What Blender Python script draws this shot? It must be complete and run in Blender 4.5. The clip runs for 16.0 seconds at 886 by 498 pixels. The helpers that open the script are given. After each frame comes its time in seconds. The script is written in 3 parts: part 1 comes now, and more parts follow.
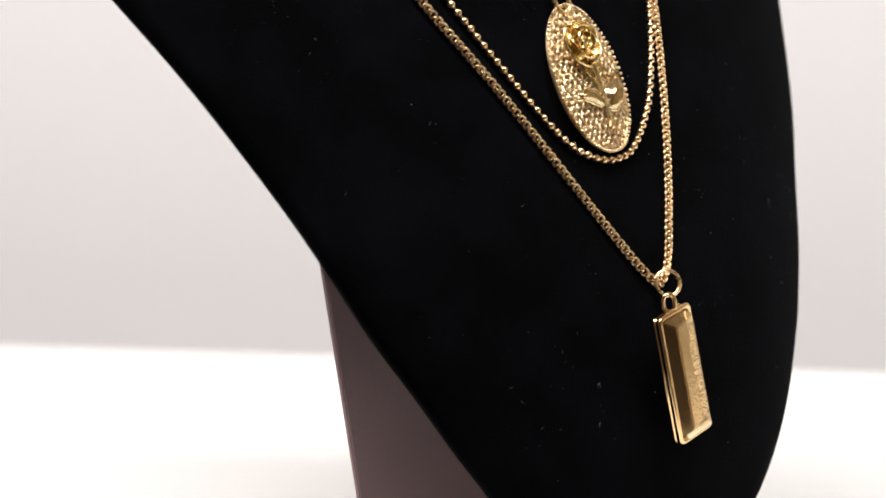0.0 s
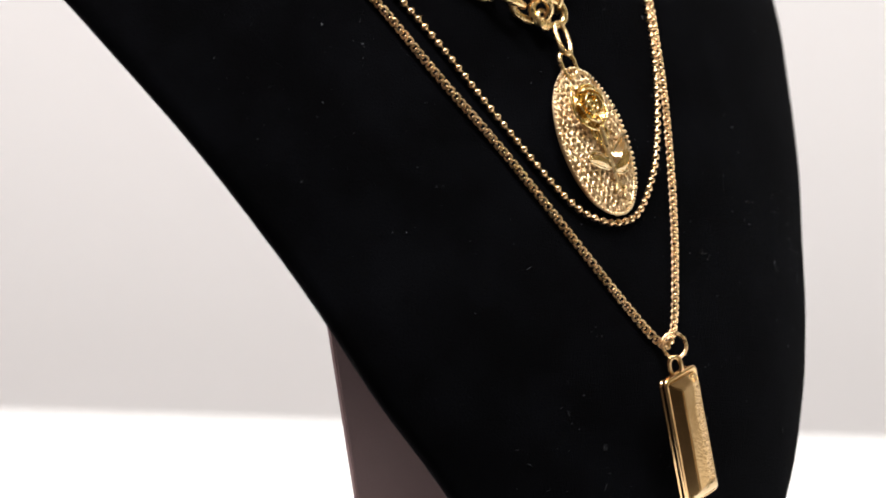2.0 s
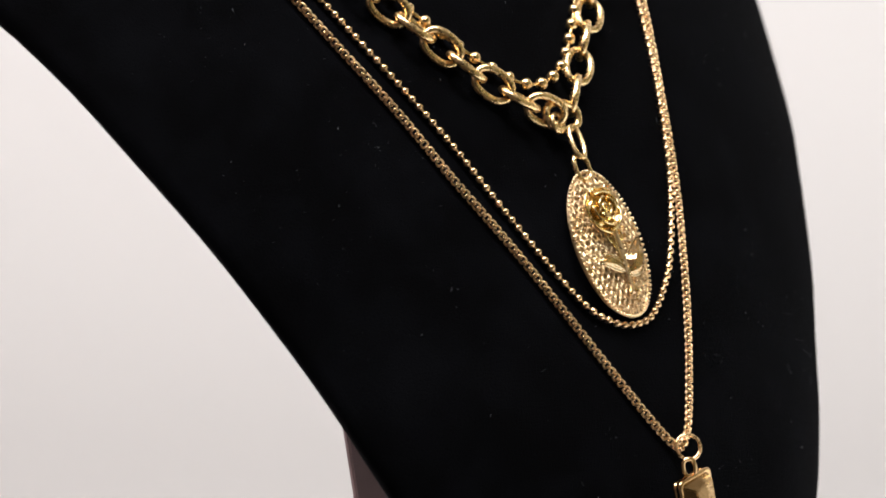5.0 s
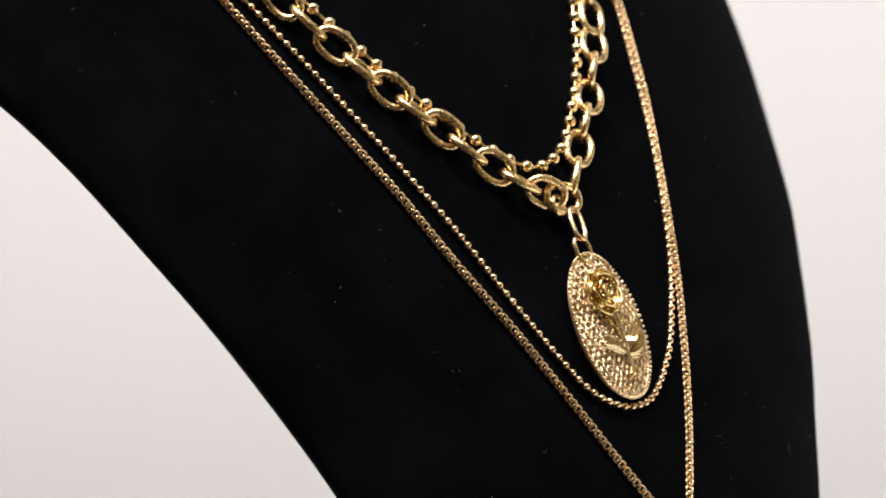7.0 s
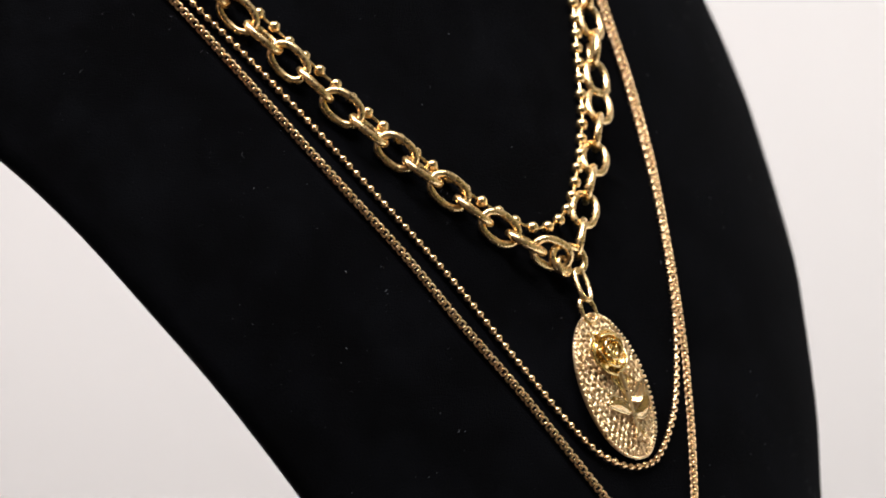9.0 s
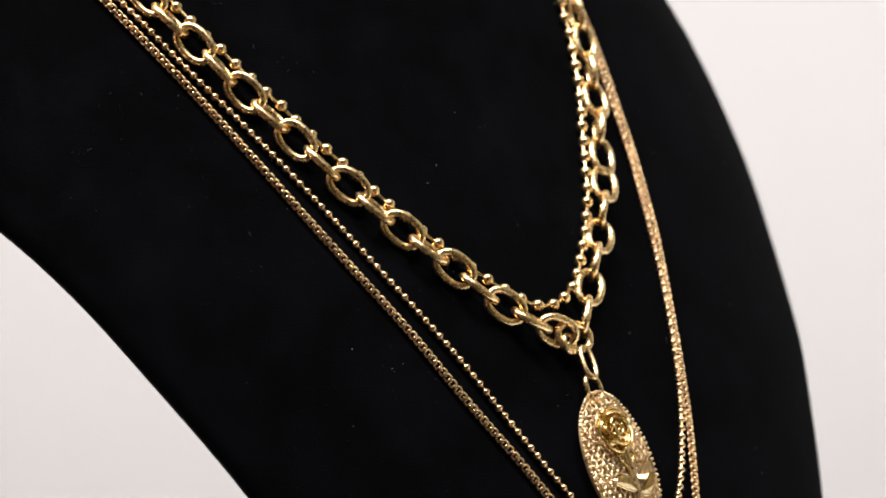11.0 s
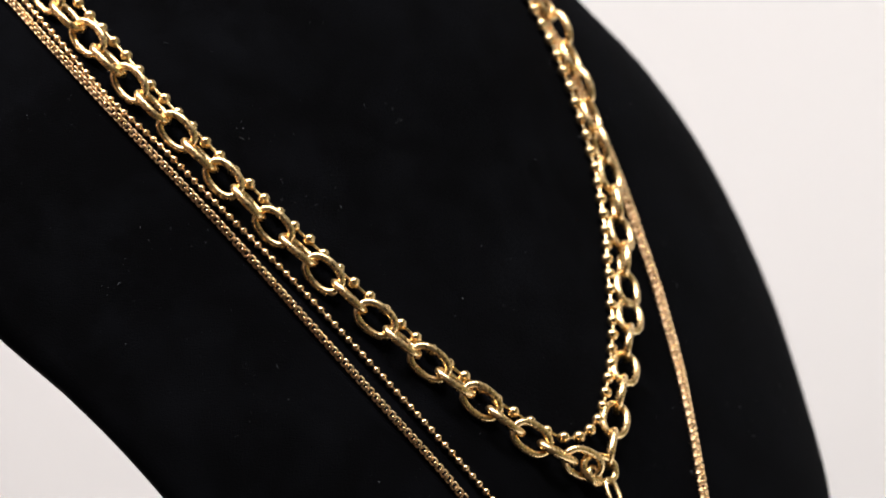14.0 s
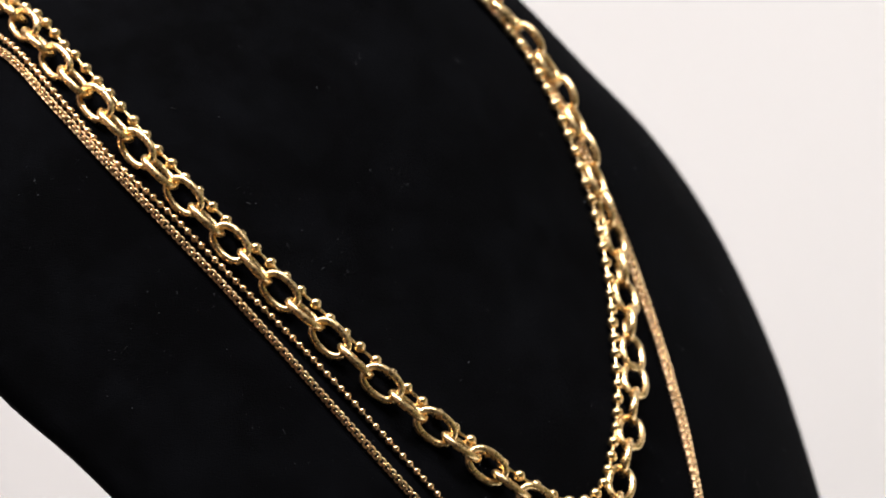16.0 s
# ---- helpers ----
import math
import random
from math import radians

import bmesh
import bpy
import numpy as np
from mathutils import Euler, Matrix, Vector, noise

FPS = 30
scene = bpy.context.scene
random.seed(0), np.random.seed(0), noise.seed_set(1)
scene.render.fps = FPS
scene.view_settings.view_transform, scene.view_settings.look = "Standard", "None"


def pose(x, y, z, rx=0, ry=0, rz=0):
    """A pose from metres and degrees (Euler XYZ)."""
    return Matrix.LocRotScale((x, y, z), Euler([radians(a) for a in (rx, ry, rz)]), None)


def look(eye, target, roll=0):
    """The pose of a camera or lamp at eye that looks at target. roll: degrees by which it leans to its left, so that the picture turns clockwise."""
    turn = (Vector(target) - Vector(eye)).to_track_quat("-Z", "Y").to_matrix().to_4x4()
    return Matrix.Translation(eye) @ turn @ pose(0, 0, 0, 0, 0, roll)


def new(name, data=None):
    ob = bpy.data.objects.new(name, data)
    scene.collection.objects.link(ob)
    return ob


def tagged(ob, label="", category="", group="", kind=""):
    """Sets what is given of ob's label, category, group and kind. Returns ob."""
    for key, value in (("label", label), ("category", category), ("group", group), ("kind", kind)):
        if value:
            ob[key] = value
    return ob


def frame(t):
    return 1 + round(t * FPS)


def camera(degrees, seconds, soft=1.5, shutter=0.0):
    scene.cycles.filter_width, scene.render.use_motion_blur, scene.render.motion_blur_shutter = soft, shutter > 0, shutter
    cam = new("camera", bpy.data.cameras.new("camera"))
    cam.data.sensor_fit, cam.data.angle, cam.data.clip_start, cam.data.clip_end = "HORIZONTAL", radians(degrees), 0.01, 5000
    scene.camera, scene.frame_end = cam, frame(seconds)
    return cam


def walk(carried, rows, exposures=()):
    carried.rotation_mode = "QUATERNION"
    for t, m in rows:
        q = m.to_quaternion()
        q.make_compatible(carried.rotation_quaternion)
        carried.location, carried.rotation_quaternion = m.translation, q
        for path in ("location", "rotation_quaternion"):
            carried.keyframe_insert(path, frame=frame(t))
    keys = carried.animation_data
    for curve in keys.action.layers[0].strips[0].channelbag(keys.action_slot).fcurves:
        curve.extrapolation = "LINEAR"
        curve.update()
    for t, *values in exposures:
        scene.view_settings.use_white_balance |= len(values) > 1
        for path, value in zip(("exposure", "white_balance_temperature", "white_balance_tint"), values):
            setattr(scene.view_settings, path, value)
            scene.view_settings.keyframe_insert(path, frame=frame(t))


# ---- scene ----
cam = camera(15.0, 16.0, soft=1.8)
cam.data.dof.use_dof = True
cam.data.dof.focus_distance, cam.data.dof.aperture_fstop = 0.720, 18.0
PATH = [
    (0.0, pose(-0.00121, -0.73426, 0.12784, 86.2628, -0.0235, -0.4969)),
    (0.5, pose(-0.00071, -0.73524, 0.12755, 86.5631, -0.0181, -0.4299)),
    (1.0, pose(-0.00028, -0.73604, 0.12732, 86.8699, 0.0301, -0.3799)),
    (1.5, pose(0.00006, -0.73656, 0.12724, 87.1306, 0.0872, -0.3247)),
    (2.0, pose(0.00030, -0.73705, 0.12728, 87.3853, -0.0510, -0.2520)),
    (2.5, pose(0.00046, -0.73765, 0.12742, 87.6465, -0.0120, -0.1784)),
    (3.0, pose(0.00058, -0.73817, 0.12766, 87.9830, 0.0354, -0.1035)),
    (3.5, pose(0.00069, -0.73884, 0.12796, 88.2273, -0.0081, -0.0379)),
    (4.0, pose(0.00073, -0.73961, 0.12829, 88.4642, 0.0097, 0.0270)),
    (6.5, pose(0.00024, -0.74336, 0.12974, 89.9801, -0.0695, 0.0207)),
    (7.0, pose(0.00000, -0.74400, 0.13000, 90.3151, 0.0000, -0.0000)),
    (7.5, pose(-0.00012, -0.74452, 0.13038, 90.5480, -0.0163, 0.0062)),
    (8.0, pose(-0.00014, -0.74534, 0.13085, 90.7612, -0.0111, 0.0386)),
    (8.5, pose(0.00003, -0.74602, 0.13117, 90.9440, -0.0125, 0.0704)),
    (9.0, pose(0.00011, -0.74680, 0.13146, 91.2336, -0.0374, 0.1089)),
    (11.5, pose(-0.00083, -0.75063, 0.13336, 92.7404, -0.0429, 0.2115)),
    (12.0, pose(-0.00111, -0.75171, 0.13401, 93.0468, -0.0688, 0.3379)),
    (12.5, pose(-0.00104, -0.75274, 0.13458, 93.3933, -0.0681, 0.4469)),
    (13.0, pose(-0.00092, -0.75386, 0.13501, 93.7558, -0.0231, 0.5258)),
    (13.5, pose(-0.00050, -0.75518, 0.13538, 94.1169, -0.1149, 0.5875)),
    (14.0, pose(0.00013, -0.75625, 0.13564, 94.4601, -0.0921, 0.6580)),
    (14.5, pose(0.00030, -0.75714, 0.13608, 94.7408, -0.1074, 0.6732)),
    (15.0, pose(0.00010, -0.75767, 0.13626, 95.0737, -0.0553, 0.6645)),
    (15.5, pose(-0.00030, -0.75822, 0.13620, 95.2928, -0.0957, 0.6348)),
    (16.0, pose(-0.00063, -0.75851, 0.13624, 95.4955, -0.0956, 0.6986)),
]
walk(cam, PATH, exposures=((0.0, 0.05), (4.0, 0.0), (9.0, -0.08), (16.0, -0.17)))

# ---- world and lights ----
world = bpy.data.worlds.new("world")
scene.world = world
world.use_nodes = True
world.node_tree.nodes["Background"].inputs["Color"].default_value = (0.9, 0.93, 1.0, 1)
world.node_tree.nodes["Background"].inputs["Strength"].default_value = 0.15


def area_lamp(name, x, y, z, sx, sy, watts, color, target=None):
    data = bpy.data.lights.new(name, "AREA")
    data.shape, data.size, data.size_y, data.energy, data.color = "RECTANGLE", sx, sy, watts, color
    ob = new(name, data)
    ob.matrix_world = look((x, y, z), target or (x, y, 0))
    return ob


# Unseen lamps without fixtures: an overhead key and two added fills.
KEY_W, SIDE_FILL_W, BACK_FILL_W = 23.0, 13.0, 43.0
WARM = (1.0, 0.965, 0.94)
area_lamp("unseen_overhead_light", 0.30, -0.55, 1.62, 0.60, 0.50, KEY_W, (0.985, 0.972, 0.948))
# small fill added on the left, tinted pink for the gold there
area_lamp("unseen_overhead_light", -0.70, -0.45, 1.62, 0.22, 0.22, SIDE_FILL_W, (1.0, 0.945, 0.92))
# broad fill added to brighten and even out the back wall
area_lamp("unseen_overhead_light", -0.70, -0.48, 1.62, 1.3, 0.5, BACK_FILL_W, WARM)


# ---- materials ----
def material(name):
    m = bpy.data.materials.new(name)
    m.use_nodes = True
    nt = m.node_tree
    return m, nt, nt.nodes["Principled BSDF"]


def node(nt, kind, **values):
    n = nt.nodes.new(kind)
    for key, value in values.items():
        n.inputs[key].default_value = value
    return n


def noise_tex(nt, scale, detail=3.0, rough=0.55):
    co = nt.nodes.new("ShaderNodeTexCoord")
    n = node(nt, "ShaderNodeTexNoise", Scale=scale, Detail=detail, Roughness=rough)
    nt.links.new(co.outputs["Object"], n.inputs["Vector"])
    return n


def ramp(nt, src, lo, hi, a, b):
    r = node(nt, "ShaderNodeMapRange", **{"From Min": lo, "From Max": hi, "To Min": a, "To Max": b})
    nt.links.new(src, r.inputs["Value"])
    return r.outputs["Result"]


def mix_color(nt, fac, a, b):
    m = nt.nodes.new("ShaderNodeMix")
    m.data_type = "RGBA"
    m.inputs[6].default_value, m.inputs[7].default_value = (*a, 1), (*b, 1)
    nt.links.new(fac, m.inputs[0])
    return m.outputs[2]


def bump(nt, b, height, strength, distance):
    n = node(nt, "ShaderNodeBump", Strength=strength, Distance=distance)
    nt.links.new(height, n.inputs["Height"])
    nt.links.new(n.outputs["Normal"], b.inputs["Normal"])


def gold(name, color, dark, rough, spots=900.0, bump_strength=0.12):
    m, nt, b = material(name)
    b.inputs["Metallic"].default_value = 1.0
    big, fine = noise_tex(nt, 160.0, 4.0), noise_tex(nt, spots, 3.0)
    nt.links.new(mix_color(nt, ramp(nt, big.outputs["Fac"], 0.35, 0.75, 0, 1), color, dark), b.inputs["Base Color"])
    nt.links.new(ramp(nt, fine.outputs["Fac"], 0.3, 0.8, rough * 0.7, rough * 1.5), b.inputs["Roughness"])
    bump(nt, b, fine.outputs["Fac"], bump_strength, 0.0001)
    return m


GOLD = gold("polished_gold", (0.95, 0.695, 0.37), (0.89, 0.615, 0.30), 0.27)
GOLD_PALE = gold("pale_champagne_gold", (0.93, 0.645, 0.38), (0.83, 0.55, 0.29), 0.26)
GOLD_MEDAL = gold("medallion_gold", (0.93, 0.715, 0.455), (0.84, 0.61, 0.36), 0.31)
# medallion gold darkened, so shade between the wires is in the colour
GOLD_GAP_SHADE = gold("gap_shade_gold", (0.62, 0.45, 0.25), (0.48, 0.33, 0.17), 0.36, 1400.0, 0.5)
GOLD_LEAF = gold("leaf_gold", (0.95, 0.77, 0.48), (0.88, 0.68, 0.40), 0.13)
GOLD_ROSE = gold("rose_gold", (0.95, 0.73, 0.35), (0.88, 0.64, 0.27), 0.2)
GOLD_BAR = gold("bar_gold", (0.78, 0.53, 0.28), (0.68, 0.43, 0.20), 0.13, 900.0, 0.14)


def hammered_gold():
    """Polished gold that is pitted along one long edge."""
    m, nt, b = material("hammered_bar_gold")
    b.inputs["Metallic"].default_value = 1.0
    co = nt.nodes.new("ShaderNodeTexCoord")
    axes = nt.nodes.new("ShaderNodeSeparateXYZ")
    nt.links.new(co.outputs["Object"], axes.inputs["Vector"])
    big, pits = noise_tex(nt, 260.0, 4.0), noise_tex(nt, 1150.0, 3.0, 0.6)
    worn = node(nt, "ShaderNodeMath")
    worn.operation = "MULTIPLY_ADD"
    nt.links.new(big.outputs["Fac"], worn.inputs[0])
    worn.inputs[1].default_value = 0.004
    nt.links.new(axes.outputs["X"], worn.inputs[2])
    mask = ramp(nt, worn.outputs["Value"], 0.0030, 0.0044, 0.03, 1.0)
    nt.links.new(mix_color(nt, ramp(nt, big.outputs["Fac"], 0.35, 0.75, 0, 1), (0.72, 0.475, 0.22), (0.60, 0.375, 0.15)), b.inputs["Base Color"])
    b.inputs["Roughness"].default_value = 0.12
    n = node(nt, "ShaderNodeBump", Distance=0.0012)
    nt.links.new(mask, n.inputs["Strength"])
    nt.links.new(pits.outputs["Fac"], n.inputs["Height"])
    nt.links.new(n.outputs["Normal"], b.inputs["Normal"])
    return m


GOLD_FACE = hammered_gold()


def velvet_material():
    m, nt, b = material("black_velvet")
    big, fine = noise_tex(nt, 45.0, 6.0, 0.7), noise_tex(nt, 2600.0, 2.0)
    nt.links.new(mix_color(nt, ramp(nt, big.outputs["Fac"], 0.42, 0.78, 0, 1), (0.0013, 0.0013, 0.0016), (0.0032, 0.0034, 0.0045)), b.inputs["Base Color"])
    b.inputs["Roughness"].default_value = 0.95
    b.inputs["Specular IOR Level"].default_value = 0.012
    b.inputs["Sheen Weight"].default_value = 0.0045
    b.inputs["Sheen Roughness"].default_value = 0.5
    b.inputs["Sheen Tint"].default_value = (0.75, 0.8, 1.0, 1)
    bump(nt, b, fine.outputs["Fac"], 0.5, 0.0004)
    return m


def plain(name, color, second, rough, scale, fine_scale, strength=0.15, distance=0.0005, spec=0.5):
    m, nt, b = material(name)
    big, fine = noise_tex(nt, scale, 5.0), noise_tex(nt, fine_scale, 4.0)
    nt.links.new(mix_color(nt, ramp(nt, big.outputs["Fac"], 0.3, 0.7, 0, 1), color, second), b.inputs["Base Color"])
    nt.links.new(ramp(nt, fine.outputs["Fac"], 0.3, 0.7, rough * 0.9, min(1.0, rough * 1.1)), b.inputs["Roughness"])
    b.inputs["Specular IOR Level"].default_value = spec
    bump(nt, b, fine.outputs["Fac"], strength, distance)
    return m


VELVET = velvet_material()
BOARD = plain("plum_board", (0.29, 0.20, 0.205), (0.32, 0.225, 0.23), 0.8, 40.0, 900.0, 0.3, 0.0003, 0.2)
WALL = plain("wall_paint", (0.81, 0.797, 0.808), (0.797, 0.784, 0.795), 0.85, 1.5, 220.0, 0.1, 0.0008, 0.2)
TABLE = plain("white_laminate", (0.86, 0.86, 0.86), (0.84, 0.84, 0.845), 0.5, 3.0, 300.0, 0.05, 0.0003)
METAL_LEG = plain("grey_steel", (0.35, 0.35, 0.36), (0.3, 0.3, 0.31), 0.4, 8.0, 300.0)
CEIL = plain("ceiling_paint", (0.70, 0.685, 0.66), (0.66, 0.645, 0.62), 0.9, 1.0, 150.0)
FLOOR = plain("floor_covering", (0.045, 0.037, 0.032), (0.036, 0.03, 0.026), 0.6, 2.0, 120.0)
# near black, to put dark reflections into the gold facing the camera
DARK_REFLECTOR = plain("dark_reflector", (0.026, 0.020, 0.016), (0.021, 0.016, 0.013), 0.85, 1.5, 180.0)
# reddish brown, picked so the left-hand gold takes a pinkish bounce
WARM_REFLECTOR = plain("warm_reflector", (0.34, 0.225, 0.19), (0.30, 0.195, 0.165), 0.85, 1.5, 180.0)
# olive chosen only to yellow what the right-hand gold reflects
OLIVE_REFLECTOR = plain("olive_reflector", (0.27, 0.255, 0.14), (0.24, 0.225, 0.12), 0.85, 1.5, 180.0)
LINT = plain("lint", (0.13, 0.14, 0.155), (0.05, 0.055, 0.065), 0.9, 300.0, 3000.0)


# ---- mesh helpers ----
def part(name, bm, mat, parent=None, label="", smooth_faces=True, at=None):
    me = bpy.data.meshes.new(name)
    bm.to_mesh(me)
    bm.free()
    return part_of(name, me, mat, parent, label, smooth_faces, at)


def part_of(name, me, mat, parent=None, label="", smooth_faces=True, at=None):
    if not me.materials:
        me.materials.append(mat)
        me.polygons.foreach_set("use_smooth", [smooth_faces] * len(me.polygons))
    ob = new(name, me)
    if parent:
        ob.parent = parent
    ob.matrix_basis = BASE.get(parent, Matrix()).inverted() @ (at or Matrix())
    return tagged(ob, label) if label else ob


BASE = {}


def thing_at(name, m, label, category, group=""):
    """An empty at the pose m, to carry the parts of a thing, which are given in the world's own measure."""
    ob = new(name)
    ob.matrix_basis = m
    BASE[ob] = m
    return tagged(ob, label, category, group)


def mesh_of(name, bm):
    me = bpy.data.meshes.new(name)
    bm.to_mesh(me)
    bm.free()
    return me


def box_bm(sx, sy, sz, bevel=0.0, centre=(0, 0, 0), segments=2):
    bm = bmesh.new()
    bmesh.ops.create_cube(bm, size=1.0)
    bmesh.ops.transform(bm, verts=bm.verts, matrix=Matrix.Translation(centre) @ Matrix.Diagonal((sx, sy, sz, 1)))
    if bevel:
        bmesh.ops.bevel(bm, geom=bm.edges[:], offset=bevel, segments=segments, affect="EDGES", profile=0.6)
    return bm


def tube_bm(points, radius, closed=False, sides=10, squash=1.0, bm=None):
    """A tube along points; radius is a number or a function of 0..1."""
    bm = bm or bmesh.new()
    n = len(points)
    pts = [Vector(p) for p in points]
    rings, ref = [], None
    for i, p in enumerate(pts):
        a = pts[(i - 1) % n] if closed or i else pts[i]
        b = pts[(i + 1) % n] if closed or i < n - 1 else pts[i]
        t = (b - a).normalized()
        if ref is None:
            ref = Vector((0, 0, 1)) if abs(t.z) < 0.9 else Vector((1, 0, 0))
        ref = (ref - t * ref.dot(t)).normalized()
        side = t.cross(ref)
        r = radius(i / max(1, n - 1)) if callable(radius) else radius
        rings.append([bm.verts.new(p + (ref * math.cos(k) * squash + side * math.sin(k)) * r)
                      for k in (2 * math.pi * j / sides for j in range(sides))])
    for i in range(n if closed else n - 1):
        a, b = rings[i], rings[(i + 1) % n]
        for j in range(sides):
            bm.faces.new((a[j], a[(j + 1) % sides], b[(j + 1) % sides], b[j]))
    if not closed:
        bm.faces.new(rings[0][::-1])
        bm.faces.new(rings[-1])
    return bm


def smooth(table, x):
    """A smooth curve through a table of (x, y)."""
    n = len(table)
    if x <= table[0][0]:
        return table[0][1]
    if x >= table[-1][0]:
        return table[-1][1]
    i = next(k for k in range(n - 1) if x <= table[k + 1][0])
    (x0, y0), (x1, y1) = table[i], table[i + 1]

    def slope(k):
        a, b = table[max(k - 1, 0)], table[min(k + 1, n - 1)]
        return (b[1] - a[1]) / (b[0] - a[0])
    h = x1 - x0
    s = (x - x0) / h
    return ((1 + 2 * s) * (1 - s) ** 2 * y0 + s * (1 - s) ** 2 * h * slope(i)
            + s * s * (3 - 2 * s) * y1 + s * s * (s - 1) * h * slope(i + 1))


# ---- setting ----
def setting(name, bm, mat, label, category):
    ob = part(name, bm, mat, None, "", False)
    return tagged(ob, label, category, kind="structure")


BACK_TURN = -17.6
turn_back = Matrix.Translation((0.0, 0.568, 0)) @ pose(0, 0, 0, 0, 0, BACK_TURN)
bm = box_bm(3.55, 0.1, 2.5, 0, (-0.40, 0.40, 0.5))
bmesh.ops.transform(bm, verts=bm.verts, matrix=turn_back)
setting("wall_back", bm, WALL, "plain off-white painted wall behind the display table", "wall")
# unseen wall on the left, added as a warm reflector
setting("reflector_wall_left", box_bm(0.1, 4.20, 2.5, 0, (-1.95, -0.50, 0.5)), WARM_REFLECTOR, "unseen reddish brown wall added to warm the gold's reflections on the left", "wall")
# unseen wall, added as a yellowish reflector on the right
setting("reflector_wall_right", box_bm(0.1, 3.12, 2.5, 0, (1.40, -1.04, 0.5)), OLIVE_REFLECTOR, "unseen olive wall added to yellow the gold's reflections on the right", "wall")
# unseen wall behind the camera, added for dark reflections
setting("dark_reflector_wall", box_bm(3.45, 0.1, 2.5, 0, (-0.275, -2.65, 0.5)), DARK_REFLECTOR, "unseen dark wall added opposite the display to darken the gold's reflections", "wall")
# unseen floor, darkened so the bar's left facet mirrors dark
setting("floor", box_bm(3.7, 4.6, 0.1, 0, (-0.275, -0.5, -0.80)), FLOOR, "unseen plain floor, kept dark for the bar's reflections", "floor")
# unseen ceiling, lightened to give upward-facing gold its highlights
setting("ceiling", box_bm(3.7, 4.6, 0.1, 0, (-0.275, -0.5, 1.80)), CEIL, "unseen plain ceiling, kept white to brighten the gold's upward faces", "ceiling")


def display_table():
    table = thing_at("display_table", turn_back @ pose(0, -0.31, -0.75), "white laminate display table with a smooth bright top", "table")
    part("tabletop", box_bm(2.2, 0.62, 0.035, 0.002, (0.0, -0.31, -0.0175)), TABLE, table, at=turn_back)
    for x in (-1.03, 1.03):
        for y in (-0.06, -0.56):
            part("leg", box_bm(0.045, 0.045, 0.715, 0.003, (x, y, -0.3925)), METAL_LEG, table, "grey steel leg", at=turn_back)


display_table()

# ---- bust ----
TURN = radians(44)
SP, CP = math.sin(TURN), math.cos(TURN)
AXIS_Y = 0.0286
WIDTH = [(-.006,.010),(.004,.0178),(.0244,.0385),(.0584,.0634),(.1018,.0862),(.1443,.1089),(.1893,.1302),(.2238,.1326),(.2519,.1216),(.27,.1015),(.30,.0667),(.325,.056),(.345,.053),(.372,.053)]
SAG = [(0,.008),(.03,.013),(.06,.0192),(.12,.0273),(.18,.0454),(.23,.0541),(.30,.060),(.35,.058)]
CHEST = [(-.01,.064),(0,.0680),(.025,.0765),(.05,.0779),(.075,.0734),(.10,.0640),(.125,.0544),(.15,.0441),(.20,.0192),(.25,-.0044),(.30,-.0344),(.35,-.058),(.38,-.062)]
EDGE_LEFT = [(-.006,.010),(.004,.0165),(.0244,.0360),(.031,.0415),(.0412,.0500),(.0515,.0573),(.0637,.0656),(.0744,.0715),(.0912,.0798),(.0992,.0840),(.1142,.0923),(.1350,.1042),(.1501,.1123),(.1598,.1182),(.1642,.1213),(.1700,.1255),(.1734,.1275),(.19,.136),(.2238,.140),(.2519,.1290),(.27,.1075),(.30,.0680),(.325,.056),(.345,.053),(.372,.053)]
EDGE_RIGHT = [(-.006,.010),(.004,.0178),(.0244,.0385),(.0584,.0630),(.07,.0655),(.0866,.0730),(.1057,.0853),(.122,.0915),(.1381,.1010),(.1443,.1060),(.155,.1130),(.1893,.1302),(.2238,.1326),(.245,.1250),(.262,.1115),(.272,.1040),(.282,.0890),(.292,.0710),(.305,.0620),(.325,.056),(.345,.053),(.372,.053)]
FULLNESS = [(0,.006),(.025,.0035),(.045,.0015),(.06,.0002),(.13,0),(.15,.0006),(.21,.0006),(.235,.0003),(.25,.0002),(.262,.0006),(.272,.0026),(.282,.005),(.30,.002),(.32,0)]
MEDAL_UP, MEDAL_MID = (-0.01050, 0.00661, 0.03090), (0.03574, -0.01993, 0.11745)
MA, MB = 0.0102, 0.01665
JUMP_MID = (0.02838, -0.01520, 0.13972)
BAR_MID = (0.05517, -0.03357, 0.05598)
RING_MID = (0.05236, -0.02709, 0.07443)
BOARD_LOW, BOARD_HIGH = 0.03281, 0.06004


def loc(u, h, z):
    """World place of u across the bust, h out of it and z up."""
    return Vector((u * CP + h * SP, u * SP - h * CP + AXIS_Y, z))


def front(u, z):
    r = u / smooth(WIDTH, z)
    out = min(1.0, max(0.0, (r - 0.45) / 0.5))
    return smooth(CHEST, z) - smooth(SAG, z) * (0.786 * r * r + 0.214 * r ** 4) + smooth(FULLNESS, z) * out * out * (3 - 2 * out)


def skin(u, z, lift=0.0):
    e = 1e-4
    p = loc(u, front(u, z), z)
    n = (loc(u + e, front(u + e, z), z) - p).cross(loc(u, front(u, z + e), z + e) - p).normalized()
    return p + n * lift, n


